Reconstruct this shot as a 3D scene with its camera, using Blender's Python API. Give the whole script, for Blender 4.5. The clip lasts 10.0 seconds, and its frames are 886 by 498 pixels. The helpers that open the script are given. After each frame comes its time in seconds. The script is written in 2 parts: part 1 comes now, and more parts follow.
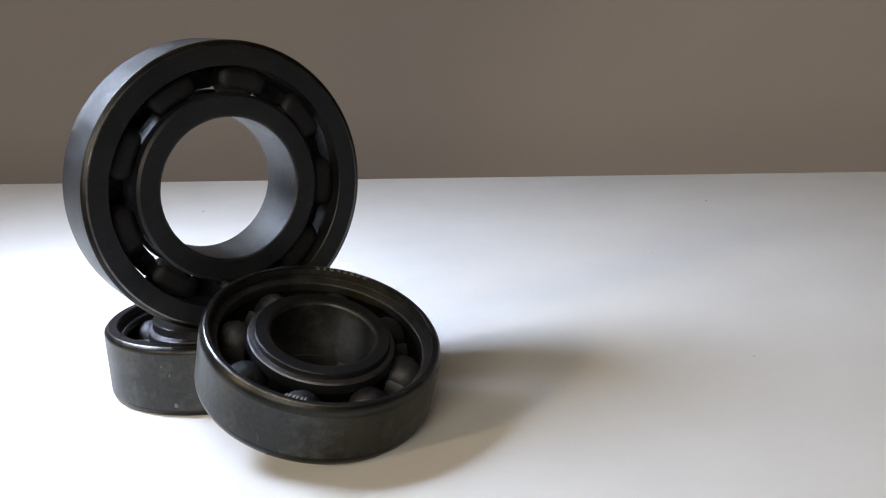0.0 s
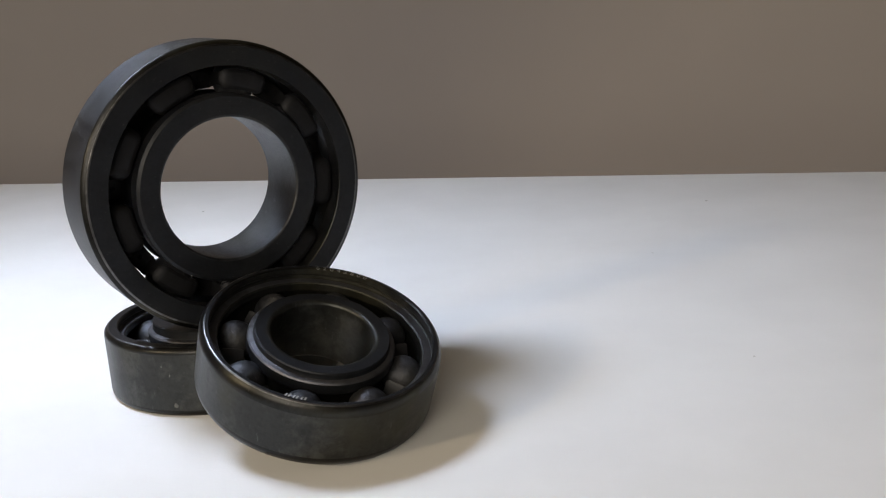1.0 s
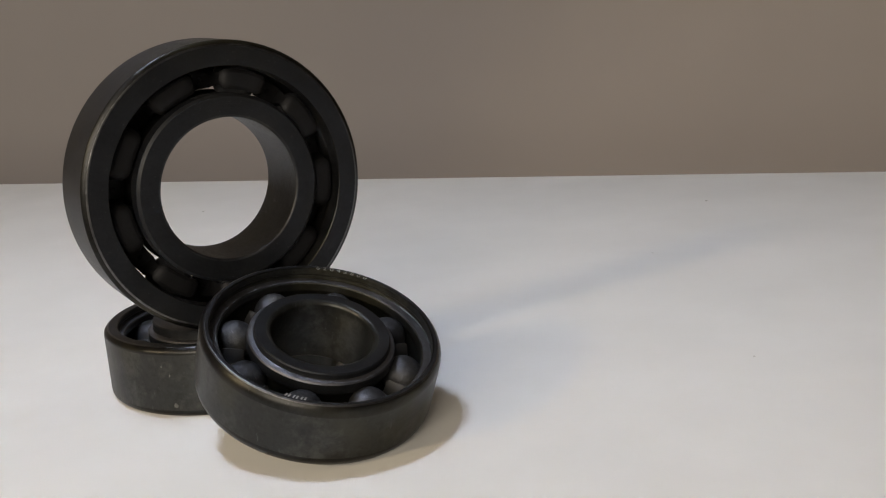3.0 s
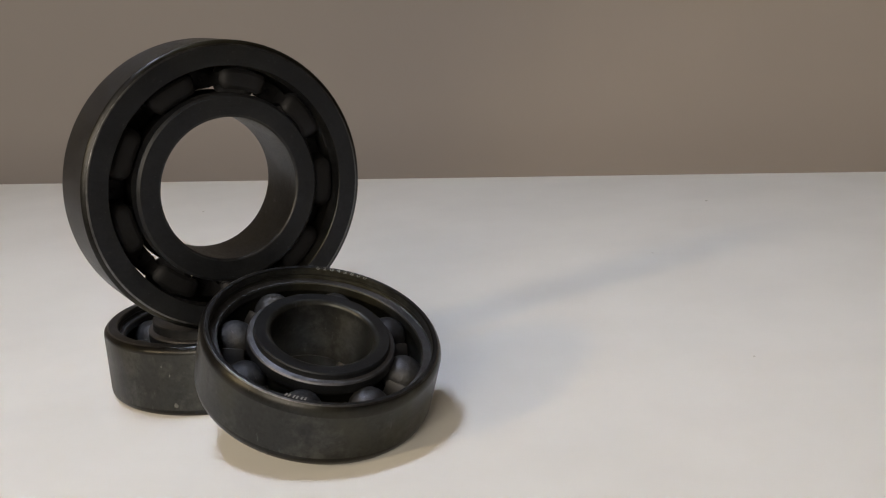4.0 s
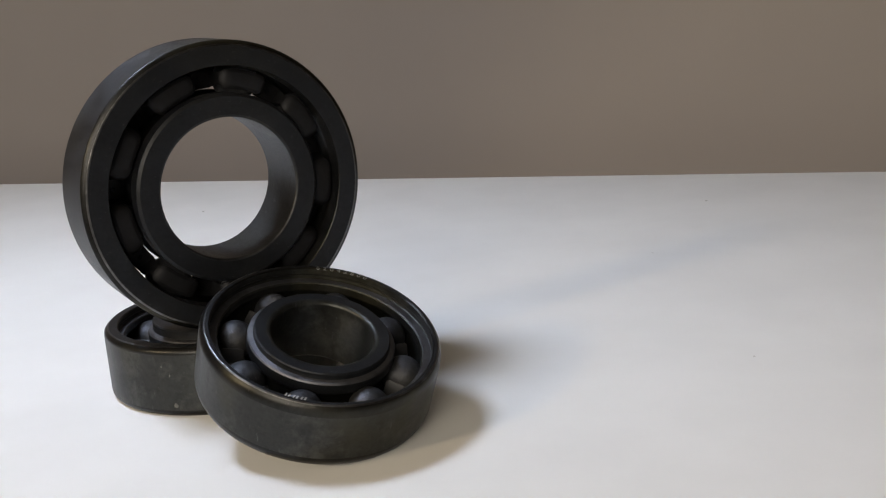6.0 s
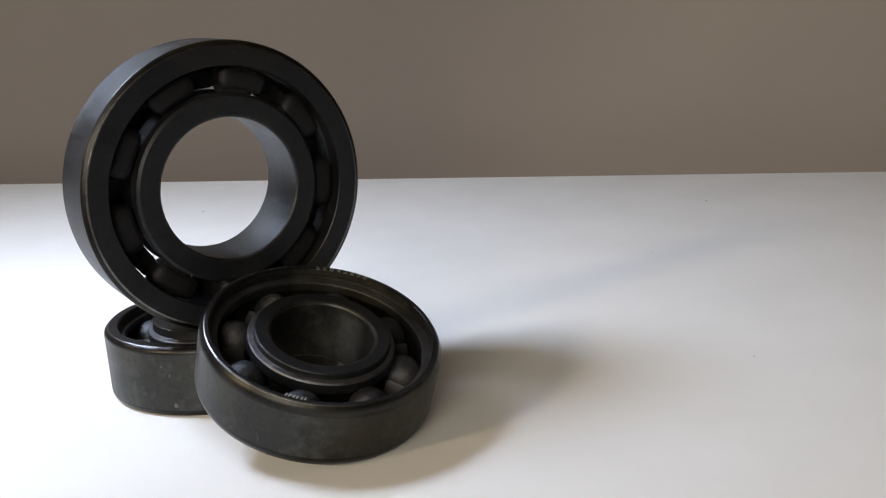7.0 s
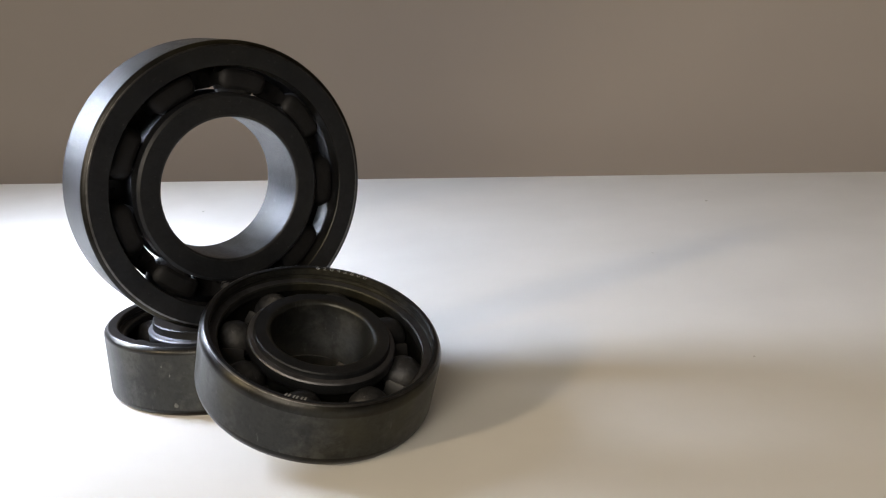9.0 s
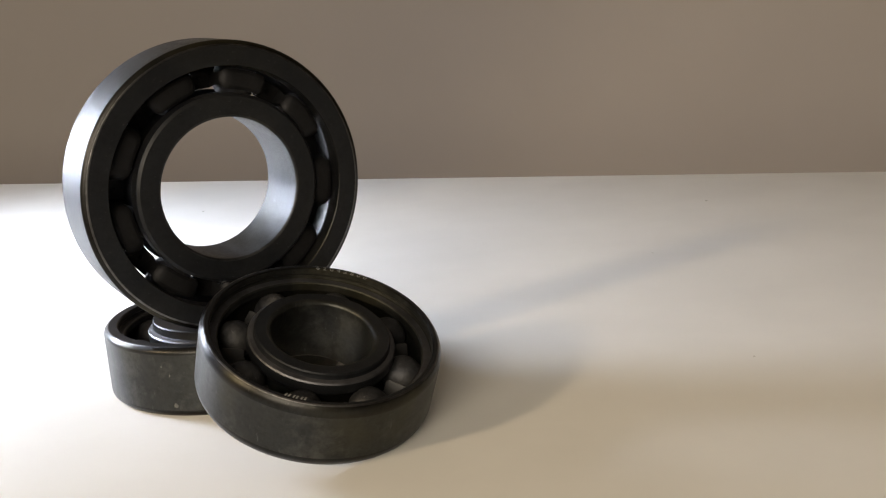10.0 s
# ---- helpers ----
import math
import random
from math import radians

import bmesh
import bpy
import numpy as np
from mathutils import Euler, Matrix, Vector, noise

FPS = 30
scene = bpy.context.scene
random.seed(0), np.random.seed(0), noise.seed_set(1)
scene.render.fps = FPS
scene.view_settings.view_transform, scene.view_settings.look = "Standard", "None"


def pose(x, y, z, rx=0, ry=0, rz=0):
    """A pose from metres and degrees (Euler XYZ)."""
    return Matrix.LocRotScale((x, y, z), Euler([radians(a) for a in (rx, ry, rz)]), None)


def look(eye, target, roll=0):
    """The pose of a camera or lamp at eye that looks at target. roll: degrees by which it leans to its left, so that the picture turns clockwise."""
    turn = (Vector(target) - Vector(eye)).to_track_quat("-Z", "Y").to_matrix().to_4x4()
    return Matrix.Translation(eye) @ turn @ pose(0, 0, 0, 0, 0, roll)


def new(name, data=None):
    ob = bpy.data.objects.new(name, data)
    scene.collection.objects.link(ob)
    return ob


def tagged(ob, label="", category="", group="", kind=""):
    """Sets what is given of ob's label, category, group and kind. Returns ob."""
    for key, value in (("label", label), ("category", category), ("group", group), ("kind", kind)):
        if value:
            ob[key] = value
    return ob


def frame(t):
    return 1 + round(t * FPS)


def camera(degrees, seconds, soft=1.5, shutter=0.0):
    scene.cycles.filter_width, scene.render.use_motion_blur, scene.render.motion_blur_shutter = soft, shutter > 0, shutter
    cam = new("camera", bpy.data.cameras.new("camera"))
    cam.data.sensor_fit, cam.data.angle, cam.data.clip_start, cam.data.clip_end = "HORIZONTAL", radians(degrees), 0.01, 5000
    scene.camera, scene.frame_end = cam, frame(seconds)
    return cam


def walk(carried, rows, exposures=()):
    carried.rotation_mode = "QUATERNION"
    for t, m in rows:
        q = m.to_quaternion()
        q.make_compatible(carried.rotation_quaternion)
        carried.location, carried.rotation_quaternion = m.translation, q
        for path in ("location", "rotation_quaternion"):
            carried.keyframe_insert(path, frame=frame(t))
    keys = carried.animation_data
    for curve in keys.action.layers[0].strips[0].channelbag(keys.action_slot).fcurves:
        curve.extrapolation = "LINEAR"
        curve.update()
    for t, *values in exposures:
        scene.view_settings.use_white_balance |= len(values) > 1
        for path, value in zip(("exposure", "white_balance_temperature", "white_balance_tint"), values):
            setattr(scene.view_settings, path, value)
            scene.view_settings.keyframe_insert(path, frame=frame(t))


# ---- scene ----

# ---------------------------------------------------------------- camera
MM = 0.001
cam = camera(46.97, 10.0, soft=1.2)
EYE = Matrix.Translation((0, 0, 0.08183)) @ Euler((radians(90) - 0.2415, 0, 0)).to_matrix().to_4x4() @ pose(0, 0, 0, 0, 0, -4.085)
walk(cam, [(0.0, EYE), (10.0, EYE)], exposures=[
    (0.0, 0.09, 6500, 10), (1.0, 0.11, 6500, 10), (2.5, 0.26, 6500, 10), (3.8, 0.40, 6750, 10), (4.5, 0.34, 6550, 10), (5.5, 0.27, 6500, 10),
    (7.5, 0.19, 6550, 10), (9.0, 0.38, 6750, 10), (10.0, 0.53, 7000, 10)])

# ---------------------------------------------------------------- light
world = bpy.data.worlds.new("room_dusk")
scene.world = world
world.use_nodes = True
wn = world.node_tree.nodes
wl = world.node_tree.links
sky = wn.new("ShaderNodeTexSky")
sky.sky_type, sky.sun_disc = "NISHITA", False
sky.sun_elevation, sky.sun_rotation = radians(25), radians(140)
wl.new(sky.outputs[0], wn["Background"].inputs[0])
wn["Background"].inputs[1].default_value = 0.06

# warm room lamp, far to the front and side
room_lamp = bpy.data.lights.new("room_lamp", "SPOT")
room_lamp.energy, room_lamp.color, room_lamp.shadow_soft_size = 54.0, (1.0, 0.80, 0.52), 0.105
room_lamp.spot_size, room_lamp.spot_blend = radians(34), 0.25
new("room_lamp", room_lamp).matrix_world = look((-1.72, -1.02, 0.93), (0.0, 0.25, 0.0))

# soft warm fill added behind the camera, standing in for the room's ambient light
fill_light = bpy.data.lights.new("room_fill", "AREA")
fill_light.shape, fill_light.size, fill_light.size_y = "RECTANGLE", 1.2, 1.1
fill_light.energy, fill_light.color = 25.5, (1.0, 0.885, 0.72)
new("room_fill", fill_light).matrix_world = look((-0.55, -1.84, 0.70), (0.1, 0.3, 0.0))

LAMP_POWER = 51.0


# ---------------------------------------------------------------- materials
def material(name):
    m = bpy.data.materials.new(name)
    m.use_nodes = True
    nt = m.node_tree
    return m, nt, nt.nodes["Principled BSDF"]


def node(nt, kind, **values):
    n = nt.nodes.new(kind)
    for k, v in values.items():
        n.inputs[k].default_value = v
    return n


def ramp(nt, stops):
    r = nt.nodes.new("ShaderNodeValToRGB")
    while len(r.color_ramp.elements) < len(stops):
        r.color_ramp.elements.new(0.5)
    for e, (at, c) in zip(r.color_ramp.elements, stops):
        e.position, e.color = at, (*c, 1)
    return r


def steel(name, dark, light, rough_low, rough_high, metallic=1.0, grain=900.0, lathe=0.0, bump=0.02, oil_glint=0.0, specks=0.0, dust=0.0):
    """Oiled bearing steel: cloudy tone, fine grain, patches of oil and glint, turning lines."""
    m, nt, b = material(name)
    co = nt.nodes.new("ShaderNodeTexCoord")
    cloud = node(nt, "ShaderNodeTexNoise", Scale=90.0, Detail=5.0, Roughness=0.6)
    fine = node(nt, "ShaderNodeTexNoise", Scale=grain, Detail=4.0, Roughness=0.7)
    nt.links.new(co.outputs["Object"], cloud.inputs["Vector"])
    nt.links.new(co.outputs["Object"], fine.inputs["Vector"])
    tone = ramp(nt, [(0.30, dark), (0.72, light)])
    stretch = nt.nodes.new("ShaderNodeMapping")
    stretch.inputs["Scale"].default_value = (1.0, 1.0, 0.22)
    nt.links.new(co.outputs["Object"], stretch.inputs["Vector"])
    smear = node(nt, "ShaderNodeTexNoise", Scale=260.0, Detail=4.0, Roughness=0.65)
    nt.links.new(stretch.outputs[0], smear.inputs["Vector"])
    blend = nt.nodes.new("ShaderNodeMath")
    blend.operation = "MULTIPLY_ADD"
    blend.inputs[1].default_value = 0.5
    half = nt.nodes.new("ShaderNodeMath")
    half.operation = "MULTIPLY"
    half.inputs[1].default_value = 0.5
    nt.links.new(smear.outputs["Fac"], half.inputs[0])
    nt.links.new(cloud.outputs["Fac"], blend.inputs[0])
    nt.links.new(half.outputs[0], blend.inputs[2])
    nt.links.new(blend.outputs[0], tone.inputs[0])
    mixed = nt.nodes.new("ShaderNodeMix")
    mixed.data_type, mixed.blend_type = "RGBA", "MULTIPLY"
    mixed.inputs["Factor"].default_value = 0.32
    speck = ramp(nt, [(0.34, (0.45, 0.43, 0.40)), (0.55, (1, 1, 1))])
    nt.links.new(fine.outputs["Fac"], speck.inputs[0])
    nt.links.new(tone.outputs[0], mixed.inputs[6])
    nt.links.new(speck.outputs[0], mixed.inputs[7])
    colour = mixed.outputs[2]
    if oil_glint:
        # brassy patches: dried oil, and the warm lamp's glint put into the colour
        film = node(nt, "ShaderNodeTexNoise", Scale=48.0, Detail=3.0, Roughness=0.5)
        nt.links.new(co.outputs["Object"], film.inputs["Vector"])
        mask = ramp(nt, [(0.52, (0, 0, 0)), (0.70, (oil_glint, oil_glint, oil_glint))])
        nt.links.new(film.outputs["Fac"], mask.inputs[0])
        oiled = nt.nodes.new("ShaderNodeMix")
        oiled.data_type = "RGBA"
        oiled.inputs[7].default_value = (0.068, 0.062, 0.036, 1)
        nt.links.new(mask.outputs[0], oiled.inputs["Factor"])
        nt.links.new(colour, oiled.inputs[6])
        colour = oiled.outputs[2]
    if specks:
        # small bare nicks
        nick = node(nt, "ShaderNodeTexNoise", Scale=1300.0, Detail=3.0, Roughness=0.6)
        nt.links.new(stretch.outputs[0], nick.inputs["Vector"])
        mask = ramp(nt, [(0.66, (0, 0, 0)), (0.76, (specks, specks, specks))])
        nt.links.new(nick.outputs["Fac"], mask.inputs[0])
        bare = nt.nodes.new("ShaderNodeMix")
        bare.data_type = "RGBA"
        bare.inputs[7].default_value = (0.17, 0.17, 0.18, 1)
        nt.links.new(mask.outputs[0], bare.inputs["Factor"])
        nt.links.new(colour, bare.inputs[6])
        colour = bare.outputs[2]
    b.inputs["Metallic"].default_value = metallic
    if dust:
        # pale dry smudges and fingerprints
        haze = node(nt, "ShaderNodeTexNoise", Scale=150.0, Detail=9.0, Roughness=0.72)
        nt.links.new(co.outputs["Object"], haze.inputs["Vector"])
        mask = ramp(nt, [(0.50, (0, 0, 0)), (0.80, (dust, dust, dust))])
        nt.links.new(haze.outputs["Fac"], mask.inputs[0])
        pale = nt.nodes.new("ShaderNodeMix")
        pale.data_type = "RGBA"
        pale.inputs[7].default_value = (0.125, 0.122, 0.112, 1)
        nt.links.new(mask.outputs[0], pale.inputs["Factor"])
        nt.links.new(colour, pale.inputs[6])
        colour = pale.outputs[2]
        dull = node(nt, "ShaderNodeMapRange")
        dull.inputs["To Min"].default_value, dull.inputs["To Max"].default_value = metallic, metallic * 0.3
        nt.links.new(mask.outputs[0], dull.inputs["Value"])
        nt.links.new(dull.outputs[0], b.inputs["Metallic"])
    nt.links.new(colour, b.inputs["Base Color"])
    ro = node(nt, "ShaderNodeMapRange")
    ro.inputs["From Min"].default_value, ro.inputs["From Max"].default_value = 0.3, 0.7
    ro.inputs["To Min"].default_value, ro.inputs["To Max"].default_value = rough_low, rough_high
    nt.links.new(blend.outputs[0], ro.inputs["Value"])
    nt.links.new(ro.outputs[0], b.inputs["Roughness"])
    height = fine.outputs["Fac"]
    if lathe:
        # turning lines: noise stretched round the axis, by radius and height
        sep = nt.nodes.new("ShaderNodeSeparateXYZ")
        nt.links.new(co.outputs["Object"], sep.inputs[0])
        flat = nt.nodes.new("ShaderNodeCombineXYZ")
        nt.links.new(sep.outputs["X"], flat.inputs["X"])
        nt.links.new(sep.outputs["Y"], flat.inputs["Y"])
        rad = nt.nodes.new("ShaderNodeVectorMath")
        rad.operation = "LENGTH"
        nt.links.new(flat.outputs[0], rad.inputs[0])
        both = nt.nodes.new("ShaderNodeCombineXYZ")
        nt.links.new(rad.outputs["Value"], both.inputs["X"])
        nt.links.new(sep.outputs["Z"], both.inputs["Y"])
        lines = node(nt, "ShaderNodeTexNoise", Scale=lathe, Detail=3.0, Roughness=0.7)
        nt.links.new(both.outputs[0], lines.inputs["Vector"])
        add = nt.nodes.new("ShaderNodeMath")
        add.operation = "ADD"
        nt.links.new(lines.outputs["Fac"], add.inputs[0])
        nt.links.new(fine.outputs["Fac"], add.inputs[1])
        height = add.outputs[0]
    bu = node(nt, "ShaderNodeBump", Strength=bump, Distance=0.0004)
    nt.links.new(height, bu.inputs["Height"])
    nt.links.new(bu.outputs[0], b.inputs["Normal"])
    return m


RING = steel("dark_oiled_steel", (0.0255, 0.0268, 0.0262), (0.051, 0.0535, 0.0518), 0.32, 0.52, metallic=0.80, lathe=1500.0, bump=0.07, oil_glint=0.5, specks=0.35, dust=0.5)
# ground faces: ring steel darkened in colour for the dim room they mirror
DIM_FACE = steel("dimmed_ground_face", (0.0150, 0.0165, 0.0200), (0.025, 0.0275, 0.0325), 0.38, 0.52, metallic=0.62, lathe=2600.0, bump=0.10, oil_glint=0.08, specks=0.25)
CHAMFER = steel("smooth_turned_chamfer", (0.017, 0.017, 0.0172), (0.034, 0.034, 0.0335), 0.25, 0.42, metallic=0.9, grain=1500.0, bump=0.06, oil_glint=0.5, specks=0.2)
RIM = steel("satin_ground_rim", (0.027, 0.028, 0.031), (0.090, 0.093, 0.099), 0.36, 0.60, metallic=0.95, lathe=2600.0, bump=0.20, oil_glint=0.3, specks=0.5, dust=0.12)
BALL = steel("greasy_ball_steel", (0.026, 0.0268, 0.031), (0.108, 0.111, 0.123), 0.46, 0.66, metallic=0.78, grain=600.0, bump=0.45, oil_glint=0.3, specks=0.9, dust=0.65)
CAGE = steel("pressed_cage_steel", (0.014, 0.014, 0.0155), (0.024, 0.024, 0.0265), 0.50, 0.62, metallic=0.7, bump=0.06)
NYLON = steel("grey_cage_polymer", (0.020, 0.020, 0.022), (0.050, 0.050, 0.054), 0.45, 0.6, metallic=0.0, bump=0.05, dust=0.3)
ETCH = steel("pale_etched_marking", (0.20, 0.20, 0.195), (0.34, 0.34, 0.33), 0.55, 0.7, metallic=0.2, bump=0.05)
GROUND = steel("rough_ground_steel", (0.080, 0.082, 0.094), (0.17, 0.174, 0.194), 0.38, 0.58, metallic=0.9, lathe=2600.0, bump=0.18, specks=1.0, dust=0.30)
CHIP = steel("bare_scratched_steel", (0.075, 0.075, 0.07), (0.14, 0.138, 0.13), 0.5, 0.7, metallic=0.3, bump=0.1)
# worn edges, the steel lightened to paint in the lamp's thin glint
WORN_GLINT = steel("worn_glint_edge", (0.075, 0.075, 0.078), (0.22, 0.22, 0.225), 0.26, 0.40, bump=0.2, specks=0.8)


def plaster(name, low, high, scale, rough, bump, fine_scale=900.0, gloss=0.5):
    m, nt, b = material(name)
    co = nt.nodes.new("ShaderNodeTexCoord")
    n1 = node(nt, "ShaderNodeTexNoise", Scale=scale, Detail=4.0, Roughness=0.55)
    n2 = node(nt, "ShaderNodeTexNoise", Scale=fine_scale, Detail=3.0, Roughness=0.6)
    nt.links.new(co.outputs["Object"], n1.inputs["Vector"])
    nt.links.new(co.outputs["Object"], n2.inputs["Vector"])
    r = ramp(nt, [(0.3, low), (0.7, high)])
    nt.links.new(n1.outputs["Fac"], r.inputs[0])
    nt.links.new(r.outputs[0], b.inputs["Base Color"])
    b.inputs["Roughness"].default_value = rough
    b.inputs["Specular IOR Level"].default_value = gloss
    bu = node(nt, "ShaderNodeBump", Strength=bump, Distance=0.0006)
    nt.links.new(n2.outputs["Fac"], bu.inputs["Height"])
    nt.links.new(bu.outputs[0], b.inputs["Normal"])
    return m


TABLE = plaster("white_laminate", (0.74, 0.735, 0.72), (0.79, 0.785, 0.77), 26.0, 0.45, 0.05, 1600.0, 0.16)
EDGE = plaster("white_edge_band", (0.68, 0.67, 0.65), (0.74, 0.73, 0.71), 40.0, 0.5, 0.05)
TAUPE = plaster("taupe_wall_paint", (0.400, 0.375, 0.368), (0.428, 0.401, 0.394), 3.0, 0.85, 0.15, 220.0)
# unseen walls, coloured dark so the steel reflects less light
SHADE = plaster("dim_reflection_wall", (0.085, 0.075, 0.068), (0.11, 0.10, 0.09), 3.0, 0.85, 0.15, 220.0)
CEIL = plaster("white_ceiling_paint", (0.44, 0.42, 0.39), (0.48, 0.46, 0.43), 3.0, 0.9, 0.1, 200.0)
FLOOR = plaster("brown_floor_boards", (0.16, 0.105, 0.065), (0.24, 0.16, 0.10), 6.0, 0.5, 0.1, 120.0)
HOUSING = plaster("black_lamp_plastic", (0.02, 0.02, 0.02), (0.035, 0.035, 0.035), 60.0, 0.5, 0.1)
SPECK = plaster("grey_dust", (0.42, 0.40, 0.37), (0.52, 0.50, 0.46), 900.0, 0.9, 0.2)

GLOW, _nt, _b = material("cool_led_diffuser")
_b.inputs["Base Color"].default_value = (0.9, 0.9, 0.9, 1)
_b.inputs["Emission Color"].default_value = (0.665, 0.755, 0.93, 1)
_b.inputs["Emission Strength"].default_value = LAMP_POWER


# ---------------------------------------------------------------- mesh tools
def part(name, bm, mat, parent=None, label="", smooth=True, at=None, second=None):
    me = bpy.data.meshes.new(name)
    bmesh.ops.recalc_face_normals(bm, faces=bm.faces)
    bm.to_mesh(me)
    bm.free()
    me.materials.append(mat)
    if second:
        me.materials.append(second)
        me.materials.append(WORN_GLINT)
        me.materials.append(CHAMFER)
        me.materials.append(DIM_FACE)
    if smooth:
        for f in me.polygons:
            f.use_smooth = True
        me.set_sharp_from_angle(angle=radians(16))
    ob = new(name, me)
    if parent:
        ob.parent = parent
    if at is not None:
        ob.matrix_basis = at
    return tagged(ob, label)


def lathe(profile, steps=192):
    """A closed profile of (radius, height) in millimetres, turned round z."""
    bm = bmesh.new()
    rings = []
    for i in range(steps):
        a = 2 * math.pi * i / steps
        rings.append([bm.verts.new((p[0] * math.cos(a) * MM, p[0] * math.sin(a) * MM, p[1] * MM)) for p in profile])
    n = len(profile)
    for i in range(steps):
        p, q = rings[i], rings[(i + 1) % steps]
        for k in range(n):
            f = bm.faces.new((p[k], p[(k + 1) % n], q[(k + 1) % n], q[k]))
            f.material_index = profile[k][2] if len(profile[k]) > 2 else 0
    return bm


def edge(R, W, cr, ca, mats, s):
    """A rounded upper outer corner: a worn, glint-bright line at the face, then the turned radius."""
    s0, c0 = math.sin(radians(58)), math.cos(radians(58))
    cone = []
    for i in range(9):
        t = radians(58 + 4 * i)
        cone.append((R - cr + cr * (math.sin(t) - s0) / (1 - s0), W - ca * (1 - math.cos(t) / c0), mats[1]))
    a, c, b = (R - cr - s, W), (R - cr, W), cone[1]
    crease = []
    for i in range(7):
        t = i / 7
        crease.append(tuple((1 - t) ** 2 * a[k] + 2 * t * (1 - t) * c[k] + t * t * b[k] for k in (0, 1)) + (mats[0],))
    return crease + cone[1:] + [(R, W - ca - s)]


def arc(cr, cz, rr, rz, a0, a1, n=6):
    return [(cr + rr * math.cos(radians(a0 + (a1 - a0) * i / n)), cz + rz * math.sin(radians(a0 + (a1 - a0) * i / n))) for i in range(n + 1)]


def groove(pitch, mid, ball_r, edge_r, n=14):
    """The raceway's arc between the two heights where the radius is edge_r; outer race if edge_r > pitch."""
    s = 1 if edge_r > pitch else -1
    h = math.sqrt(max(ball_r ** 2 - (edge_r - pitch) ** 2, 0.01))
    out = []
    for i in range(n + 1):
        z = -h + 2 * h * i / n
        out.append((pitch + s * math.sqrt(ball_r ** 2 - z * z), mid + z))
    return out


def slab(x0, x1, y0, y1, z0, z1, bevel=0.0):
    bm = bmesh.new()
    bmesh.ops.create_cube(bm, size=1)
    for v in bm.verts:
        v.co = ((x0 + x1) / 2 + v.co.x * (x1 - x0), (y0 + y1) / 2 + v.co.y * (y1 - y0), (z0 + z1) / 2 + v.co.z * (z1 - z0))
    if bevel:
        bmesh.ops.bevel(bm, geom=bm.edges[:], offset=bevel, segments=3, affect="EDGES", profile=0.5)
    return bm


def outer_ring(R, W, cr, ca, opening, lip, lip_depth, pitch, ball_r, mats=(2, 3), s=0.15, nib=0.25):
    """Outer ring: rounded outer corners, a seal recess at both faces, the raceway inside."""
    ro = opening
    up = edge(R, W, cr, ca, mats, s)
    pr = [(ro + nib, W, 4), *up, *[(q[0], W - q[1], mats[1]) for q in up[::-1]], (ro + nib, 0), (ro, nib)]
    if lip_depth:
        pr += [(ro - 0.05, lip_depth * 0.55), (ro + 0.25, lip_depth * 0.7), (ro + 0.25, lip_depth * 0.95), (ro, lip_depth, 1), (lip + 0.25, lip_depth), (lip, lip_depth + 0.25)]
    pr += groove(pitch, W / 2, ball_r, lip)
    if lip_depth:
        pr += [(lip, W - lip_depth - 0.25), (lip + 0.25, W - lip_depth, 1), (ro, W - lip_depth), (ro + 0.25, W - lip_depth * 0.95), (ro + 0.25, W - lip_depth * 0.7), (ro - 0.05, W - lip_depth * 0.55)]
    pr += [(ro, W - nib, 3)]
    return lathe(pr)


def inner_ring(bore, W, chamfer, face_out, shoulder, step, pitch, ball_r, nib=0.25):
    pr = [*arc(bore + chamfer, chamfer, chamfer, chamfer, 270, 180, 8), *arc(bore + chamfer, W - chamfer, chamfer, chamfer, 180, 90, 8)]
    pr[-1] = (*pr[-1], 4)
    pr += [(face_out - nib, W, 4), (face_out, W - nib, 4)]
    if step:
        pr += [(face_out, W - step * 0.55, 4), (face_out + 0.12, W - step * 0.85, 1), (shoulder - 0.25, W - step, 1), (shoulder, W - step - 0.3, 4)]
    else:
        pr += [(shoulder - 0.1, W - 0.5, 4), (shoulder, W - 0.65, 4)]
    pr += groove(pitch, W / 2, ball_r, shoulder)[::-1]
    if step:
        pr += [(shoulder, step + 0.3), (shoulder - 0.25, step), (face_out, step * 0.55)]
    else:
        pr += [(shoulder, 0.65), (shoulder - 0.1, 0.5)]
    pr += [(face_out, nib), (face_out - nib, 0)]
    return lathe(pr)


def ball_mesh(r):
    bm = bmesh.new()
    bmesh.ops.create_uvsphere(bm, u_segments=40, v_segments=24, radius=r * MM)
    return bm


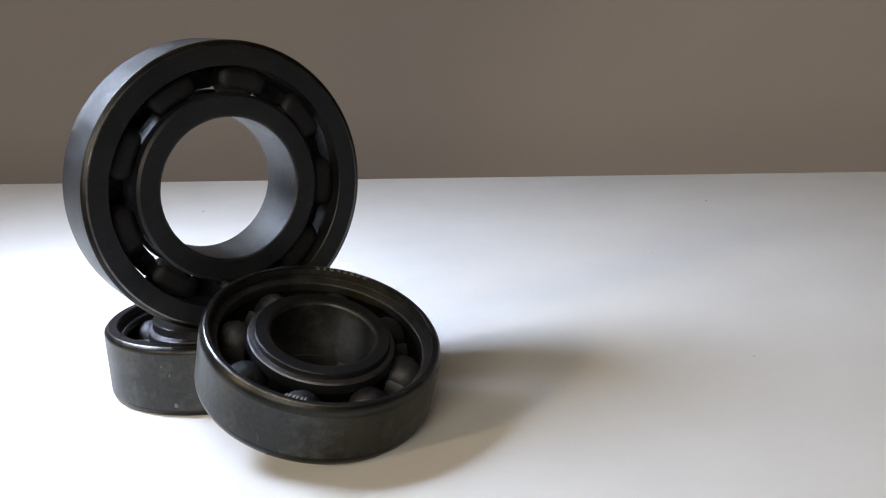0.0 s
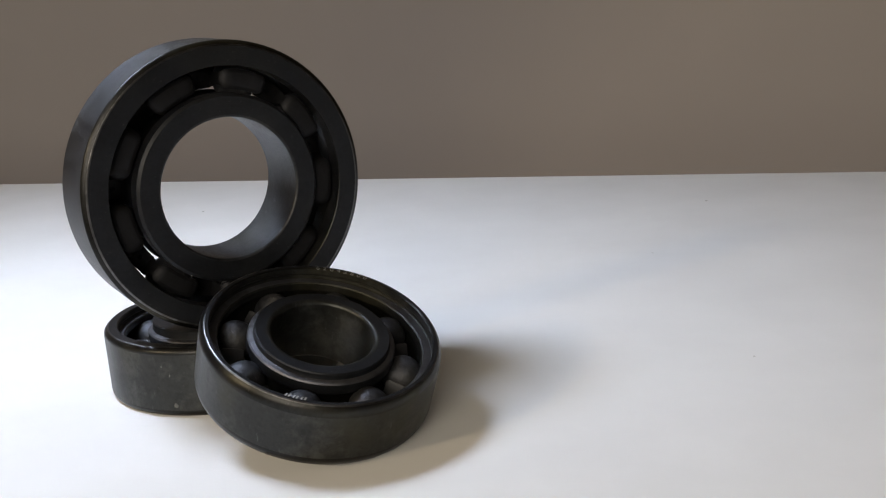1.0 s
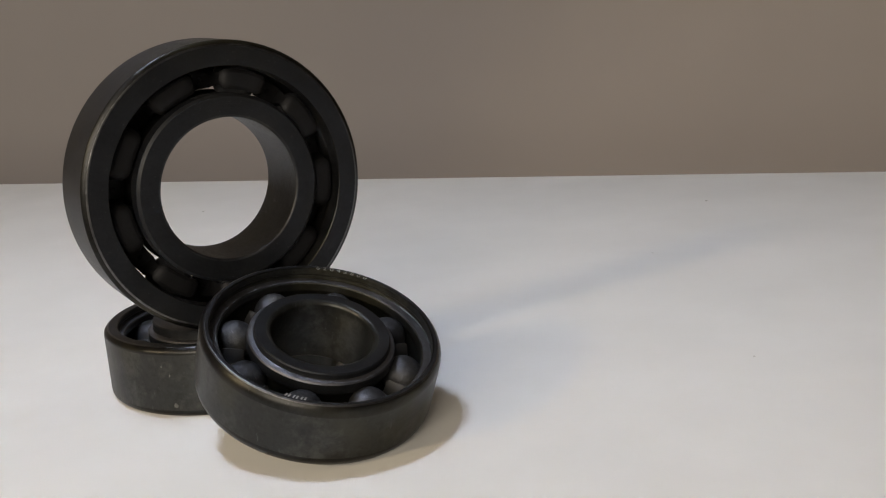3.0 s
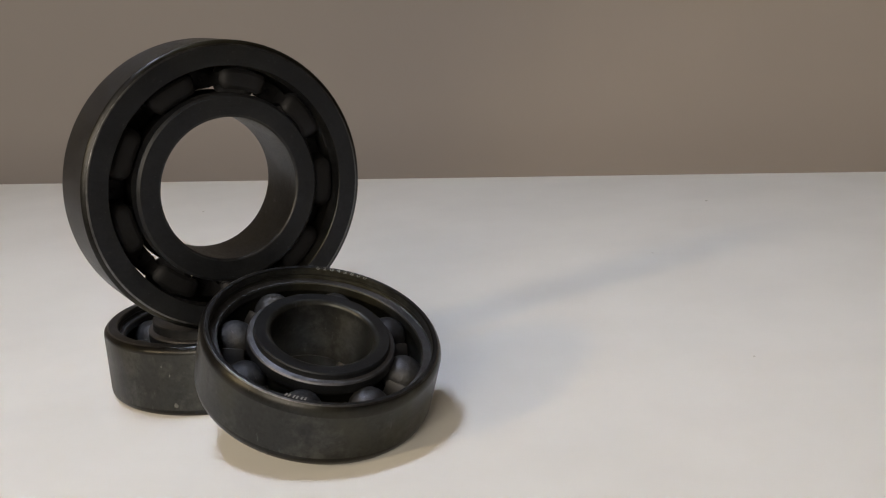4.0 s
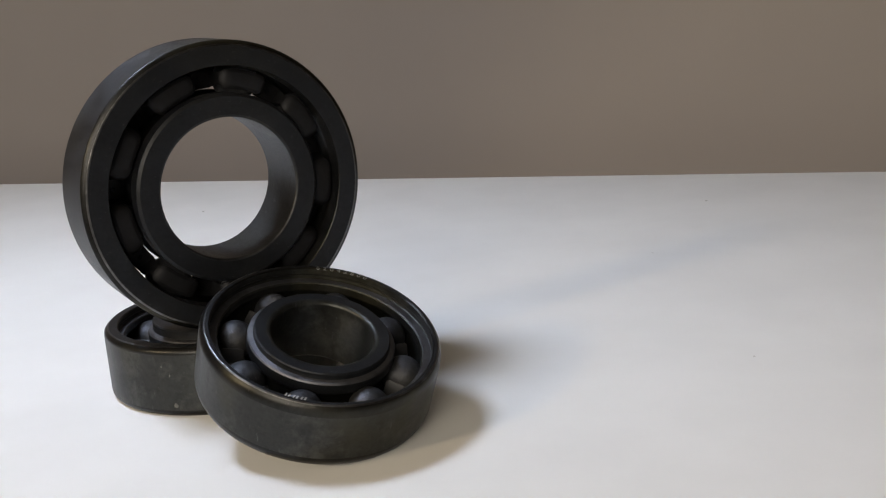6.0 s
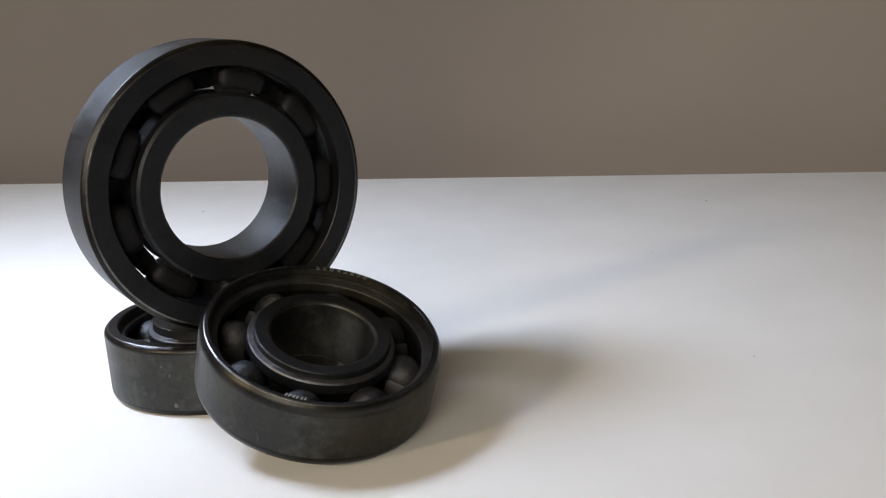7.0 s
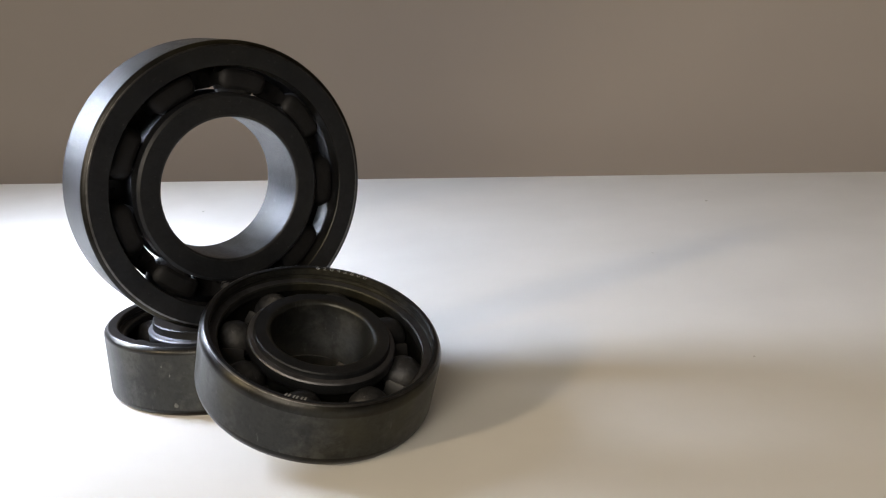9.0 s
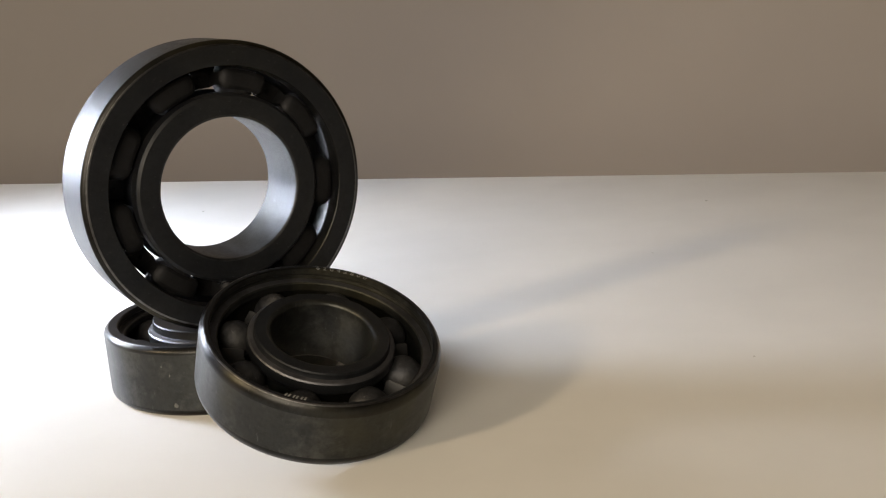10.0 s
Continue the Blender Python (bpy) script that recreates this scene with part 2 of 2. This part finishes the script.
def ribbon_half(pitch, ball_r, count, offset, width, side, thick=0.55):
    """One half of a pressed ribbon cage: flat lands between the balls, bulged pockets over them."""
    bm = bmesh.new()
    steps = count * 40
    rows = []
    pocket = math.asin((ball_r + 0.75) / pitch)
    half = width / 2
    for i in range(steps):
        a = 2 * math.pi * i / steps
        d = (a - offset + math.pi / count) % (2 * math.pi / count) - math.pi / count
        u = abs(d) / pocket
        along = pitch * math.sin(abs(d))
        shell = ball_r + 0.15 + thick
        over = max(along - (pitch * math.sin(pocket) - half), 0.0)
        narrow = math.sqrt(max(half ** 2 - over ** 2, 0.36 * half ** 2)) / half if u < 1 else 1.0
        ring = []
        for k in range(7):
            f = k / 6 * 2 - 1
            w = width * narrow
            r = pitch + f * w / 2
            z = (shell - 0.35 * f ** 4) * max(1 - (u * 0.97) ** 4, 0.0) ** 0.25 if u < 1 else 0.0
            z = max(z, thick * (1 - 0.3 * f ** 4))
            ring.append(bm.verts.new((r * math.cos(a) * MM, r * math.sin(a) * MM, side * z * MM)))
        for k in range(7):
            f = 1 - k / 6 * 2
            w = width * narrow
            r = pitch + f * w / 2
            z = (shell - thick - 0.35 * f ** 4) * max(1 - (u * 0.97) ** 4, 0.0) ** 0.25 if u < 1 else 0.0
            z = max(z, 0.02)
            ring.append(bm.verts.new((r * math.cos(a) * MM, r * math.sin(a) * MM, side * z * MM)))
        rows.append(ring)
    for i in range(steps):
        p, q = rows[i], rows[(i + 1) % steps]
        for k in range(14):
            bm.faces.new((p[k], p[(k + 1) % 14], q[(k + 1) % 14], q[k]))
    return bm


def rivet(r=0.75):
    return lathe_cap([(0, 0.45), (r * 0.5, 0.4), (r * 0.85, 0.22), (r, 0.0), (r, -0.1), (0, -0.1)])


def lathe_cap(profile, steps=20):
    bm = bmesh.new()
    top, bot = bm.verts.new((0, 0, profile[0][1] * MM)), bm.verts.new((0, 0, profile[-1][1] * MM))
    rings = [[bm.verts.new((r * math.cos(2 * math.pi * i / steps) * MM, r * math.sin(2 * math.pi * i / steps) * MM, z * MM)) for i in range(steps)] for r, z in profile[1:-1]]
    for i in range(steps):
        j = (i + 1) % steps
        bm.faces.new((top, rings[0][i], rings[0][j]))
        bm.faces.new((bot, rings[-1][j], rings[-1][i]))
        for a, b in zip(rings, rings[1:]):
            bm.faces.new((a[i], b[i], b[j], a[j]))
    return bm


def crown_cage(pitch, ball_r, count, offset, mid, width, flare=1.0):
    """A one-piece crown cage: a ring under the balls with claws that rise between them."""
    bm = bmesh.new()
    steps = count * 36
    rows = []
    gap = math.asin((ball_r + 0.2) / pitch)
    for i in range(steps):
        a = 2 * math.pi * i / steps
        d = abs((a - offset + math.pi / count) % (2 * math.pi / count) - math.pi / count)
        low = mid - ball_r - 0.1
        half = math.pi / count
        if d < gap:
            top = mid - math.sqrt(max((ball_r + 0.2) ** 2 - (pitch * math.sin(d)) ** 2, 0.0)) + 0.4
            top = max(top, mid + 1.3 - 30.0 * (gap - d)) if d > gap - 0.10 else top
        else:
            u = (d - gap) / (half - gap)
            top = mid + 1.3 - 3.6 * min(u * 1.25, 1.0) ** 1.3
        ring = []
        # flare widens the hidden base to stop lamplight leaking through to the table
        for f, z in ((-1, low), (flare, low), (1, top - 0.25), (0.8, top), (-0.8, top), (-1, top - 0.25)):
            r = pitch + f * width / 2
            ring.append(bm.verts.new((r * math.cos(a) * MM, r * math.sin(a) * MM, z * MM)))
        rows.append(ring)
    for i in range(steps):
        p, q = rows[i], rows[(i + 1) % steps]
        for k in range(6):
            bm.faces.new((p[k], p[(k + 1) % 6], q[(k + 1) % 6], q[k]))
    return bm


# ---------------------------------------------------------------- room and table
def build_room():
    x0, x1, y0, y1, z0, z1 = -2.0, 2.0, -1.9, 1.35, -0.74, 1.75
    t = 0.12
    wall = tagged(part("wall_north", slab(x0 - t, x1 + t, y1, y1 + t, z0, z1), TAUPE, smooth=False), "plain matt taupe painted wall behind the table", "wall", kind="structure")
    tagged(part("wall_west", slab(x0 - t, x0, y0, y1, z0, z1), TAUPE, smooth=False), "plain matt taupe painted side wall", "wall", kind="structure")
    tagged(part("wall_east", slab(x1, x1 + t, y0, y1, z0, z1), SHADE, smooth=False), "unseen side wall toned dark to dim reflections", "wall", kind="structure")
    # unseen wall behind the camera; its opening is added behind the fill light
    wx0, wx1, wz0, wz1 = -1.15, 0.05, 0.15, 1.25
    south = new("wall_south")
    tagged(south, "unseen wall toned dark, with an opening added behind the fill light", "wall", kind="structure")
    for a, b, c, d in ((x0 - t, wx0, z0, z1), (wx1, x1 + t, z0, z1), (wx0, wx1, z0, wz0), (wx0, wx1, wz1, z1)):
        part("wall_panel", slab(a, b, y0 - t, y0, c, d), SHADE, south, smooth=False)
    tagged(part("floor", slab(x0 - t, x1 + t, y0 - t, y1 + t, z0 - 0.1, z0), FLOOR, smooth=False), "brown wooden floor under the table", "floor", kind="structure")
    tagged(part("ceiling", slab(x0 - t, x1 + t, y0 - t, y1 + t, z1, z1 + 0.1), CEIL, smooth=False), "plain beige painted ceiling", "ceiling", kind="structure")


def build_table():
    """Table top whose far edge runs slightly askew to the view."""
    table = tagged(new("table"), "white laminate table top with a plain square edge", "table")
    a = math.atan2(0.4130 - 0.5539, 0.1846 + 0.2390)
    base = pose(0.0024, 0.4728, 0, 0, 0, math.degrees(a))
    table.matrix_basis = base
    # unseen front cut short so the bearings reflect less of the white top
    part("table_top", slab(-0.75, 0.75, -0.36, -0.0012, -0.022, 0.0, 0.0008), TABLE, table)
    part("edge_band", slab(-0.75, 0.75, -0.0011, 0.0, -0.0217, -0.0004), EDGE, table, smooth=False)
    for x in (-0.68, 0.68):
        for y in (-0.32, -0.05):
            part("leg", slab(x - 0.025, x + 0.025, y - 0.025, y + 0.025, -0.74, -0.0225, 0.003), EDGE, table)
    return table


def build_speck(x, y, size, seed):
    rnd = random.Random(seed)
    bm = bmesh.new()
    bmesh.ops.create_icosphere(bm, subdivisions=1, radius=size)
    for v in bm.verts:
        v.co = Vector((v.co.x * 1.8, v.co.y, v.co.z * 0.35)) * rnd.uniform(0.6, 1.3)
    low = min(v.co.z for v in bm.verts)
    ob = part("dust_speck", bm, SPECK)
    ob.matrix_basis = pose(x, y, -low, 0, 0, rnd.uniform(0, 180))
    return tagged(ob, "tiny grey speck of dust on the white table", "dust", group="dust specks on the table")


# ---------------------------------------------------------------- bearings
def add_balls(parent, count, offset, pitch, r, mid):
    first = None
    for i in range(count):
        a = offset + 2 * math.pi * i / count
        at = pose(pitch * math.cos(a) * MM, pitch * math.sin(a) * MM, mid * MM, 40 * i, 25 * i, 70 * i)
        if first is None:
            first = part("ball", ball_mesh(r), BALL, parent, "grease-filmed grey steel ball", at=at)
        else:
            ob = new("ball", first.data)
            ob.parent, ob.matrix_basis = parent, at
            tagged(ob, "grease-filmed grey steel ball")


def marking(parent, text, radius, centre, size, top, outward=True):
    """Characters etched along the ring's face, each a mesh of its own."""
    step = 1.46 / radius
    n = len(text)
    for i, ch in enumerate(text):
        a = radians(centre) + ((n - 1) / 2 - i) * step * (1 if outward else -1)
        cu = bpy.data.curves.new("marking", "FONT")
        cu.body, cu.size, cu.align_x, cu.align_y, cu.extrude = ch, size * 1.35 * MM, "CENTER", "CENTER", 0.00001
        tmp = new("tmp", cu)
        me = bpy.data.meshes.new_from_object(tmp.evaluated_get(bpy.context.evaluated_depsgraph_get()))
        bpy.data.objects.remove(tmp)
        me.materials.clear()
        me.materials.append(ETCH)
        ob = new("marking_digit", me)
        ob.parent = parent
        turn = math.degrees(a) - 90 if outward else math.degrees(a) + 90
        ob.matrix_basis = pose(radius * math.cos(a) * MM, radius * math.sin(a) * MM, top * MM, 0, 0, turn)
        tagged(ob, "pale etched digit")


def build_front_bearing():
    """47 x 20 x 14 mm ball bearing, seals removed, leaning on the one behind."""
    th = tagged(new("ball_bearing"), "dark oiled steel ball bearing leaning tilted against the lying one", "ball bearing", group="stack of ball bearings")
    W, pitch, br, off = 14.0, 16.75, 3.97, radians(-5)
    o = part("outer_ring", outer_ring(23.5, W, 0.95, 2.1, 21.55, 19.85, 2.6, pitch, br + 0.05), RING, th, "dark steel outer ring with seal recess", second=GROUND)
    part("inner_ring", inner_ring(10.0, W, 1.0, 13.2, 14.4, 1.4, pitch, br + 0.05), RING, th, "dark steel inner ring with stepped shoulder", second=GROUND, at=pose(0, 0, -0.0006))
    add_balls(th, 8, off, pitch, br, W / 2)
    part("cage", crown_cage(pitch, br, 8, off, W / 2, 4.4, 1.35), NYLON, th, "dull grey crown cage between the balls")
    marking(o, "62042800", 21.72, 85.5, 1.28, W + 0.012)
    # maker's mark as plain slanted bars
    for k, a in enumerate((-101.0, -97.2, -93.4)):
        for j in (-1, 1):
            bm = slab(-0.15 * MM, 0.15 * MM, -0.42 * MM, 0.42 * MM, 0, 0.014 * MM)
            part("mark_bar", bm, ETCH, o, smooth=False, at=pose(21.6 * math.cos(radians(a + j * 0.8)) * MM, 21.6 * math.sin(radians(a + j * 0.8)) * MM, W * MM, 0, 0, a + 90 - 14))
    return th


def build_flat_bearing():
    """52 mm bearing lying flat under the standing one."""
    th = tagged(new("ball_bearing"), "dark steel ball bearing lying flat under the standing one", "ball bearing", group="stack of ball bearings")
    W, pitch, br, off = 15.4, 19.6, 4.4, radians(160)
    o = part("outer_ring", outer_ring(26.0, W, 1.0, 1.4, 22.9, 21.6, 2.2, pitch, br + 0.05), RING, th, "dark steel outer ring with worn edges", second=GROUND)
    part("inner_ring", inner_ring(11.5, W, 0.9, 15.3, 16.5, 2.2, pitch, br + 0.05), RING, th, "dark steel inner ring", second=GROUND)
    add_balls(th, 8, off, pitch, br, W / 2)
    part("cage", crown_cage(pitch, br, 8, off, W / 2, 4.0), NYLON, th, "dull grey crown cage between the balls")
    # nick and scuffs on the side
    for a, z, w, h in ((-103.1, 2.75, 0.45, 0.55), (-108.1, 11.3, 0.16, 0.24), (-104.4, 9.4, 0.14, 0.38)):
        at = pose(26.0 * math.cos(radians(a)) * MM, 26.0 * math.sin(radians(a)) * MM, z * MM, 0, 0, a)
        bm = bmesh.new()
        bmesh.ops.create_icosphere(bm, subdivisions=2, radius=1.0)
        for v in bm.verts:
            k = 1 + 0.35 * noise.noise(v.co * 1.7 + Vector((a, z, 0)))
            v.co = Vector((v.co.x * 0.02, v.co.y * w * k * (1 - 0.4 * v.co.z), v.co.z * h * k)) * MM
        part("nick", bm, CHIP, o, "small bare nick", at=at)
    return th


def build_big_bearing():
    """62 mm class bearing standing on its rim, riveted ribbon cage."""
    th = tagged(new("ball_bearing"), "large dark steel ball bearing standing on its rim with riveted cage", "ball bearing", group="stack of ball bearings")
    R, W, pitch, br, off = 30.65, 15.18, 22.65, 4.75, radians(-6)
    part("outer_ring", outer_ring(R, W, 1.1, 0.95, 25.4, 25.3, 0, pitch, br + 0.05, nib=0.12), RIM, th, "dark steel outer ring, polished on the rim", second=GROUND)
    part("inner_ring", inner_ring(14.95, W, 0.55, 19.35, 19.9, 0, pitch, br + 0.05, nib=0.12), RIM, th, "dark steel inner ring with smooth bore", second=GROUND)
    add_balls(th, 9, off, pitch, br, W / 2)
    for side in (1, -1):
        c = part("cage_half", ribbon_half(pitch, br, 9, off, 4.1, side), CAGE, th, "pressed steel ribbon cage half", at=pose(0, 0, W / 2 * MM))
        first = None
        for i in range(9):
            a = off + 2 * math.pi * (i + 0.5) / 9
            at = pose(pitch * math.cos(a) * MM, pitch * math.sin(a) * MM, side * 0.3 * MM, 0 if side > 0 else 180)
            if first is None:
                first = part("rivet", rivet(), CAGE, c, at=at)
            else:
                ob = new("rivet", first.data)
                ob.parent, ob.matrix_basis = c, at
    return th


def placed(ob, x, y, z, rows):
    m = Matrix(rows).to_4x4()
    m.translation = (x * MM, y * MM, z * MM)
    ob.matrix_basis = m
    return ob


# ---------------------------------------------------------------- moving lamp
def build_lamp():
    """A round hand-held light with a cool white diffuser; it shines along its own -z."""
    th = tagged(new("lamp"), "round black LED work light with a cool white diffuser", "lamp")
    bm = lathe_cap([(0, 28), (23, 28), (43, 21), (50, 6), (50, -1), (47.5, -1), (47.5, 1), (0, 1)], 48)
    part("housing", bm, HOUSING, th)
    part("diffuser", lathe_cap([(0, 0.8), (47, 0.8), (47, 0.0), (0, 0.0)], 48), GLOW, th, "glowing white diffuser")
    return th


build_room()
build_table()
for k, (x, y, size) in enumerate(((0.0670, 0.2122, 0.00022), (0.1010, 0.3786, 0.00035), (-0.1012, 0.4294, 0.00035), (0.0652, 0.3076, 0.0002))):
    build_speck(x, y, size, k)
front = placed(build_front_bearing(), -27.625, 191.927, 8.384, ((0.96760, 0.03663, 0.24982), (0.03663, 0.95860, -0.28239), (-0.24982, 0.28239, 0.92620)))
flat = placed(build_flat_bearing(), -52.252, 226.12, 0.0, ((1, 0, 0), (0, 1, 0), (0, 0, 1)))
big = placed(build_big_bearing(), -51.456, 223.713, 46.477, ((0.84101, 0.01514, 0.54081), (0.54102, -0.02353, -0.84068), (0.0, 0.99961, -0.02798)))
lamp = build_lamp()
AIM = (-0.030, 0.215, 0.015)


def lamp_at(az, el, dist):
    a, e = radians(az), radians(el)
    eye = Vector(AIM) + dist * Vector((math.cos(a) * math.cos(e), math.sin(a) * math.cos(e), math.sin(e)))
    # held low it faces the table short of the bearings; held high it tips towards the wall
    tip = min(max((el - 45) / 32, 0.0), 1.0)
    low = min(max((45 - el) / 20, 0.0), 1.0)
    return look(eye, Vector(AIM).lerp(Vector((eye.x, eye.y, 0.0)), 0.35) + Vector((0.08 * tip, 0.05 + 0.12 * tip + 0.05 * low, 0.0)))


def motions():
    walk(lamp, [(t, lamp_at(az, el, d)) for t, az, el, d in LAMP_ROWS])


LAMP_ROWS = [
    (0.0, 168, 47, 0.21), (1.0, 167, 59, 0.285), (2.5, 200, 73, 0.42), (3.8, 212, 77, 0.50), (4.5, 208, 77, 0.46),
    (5.5, 184, 70, 0.385), (6.8, 169, 53, 0.30), (7.5, 165, 44, 0.245), (9.0, 160, 30, 0.24), (10.0, 156, 19, 0.25),
]
motions()
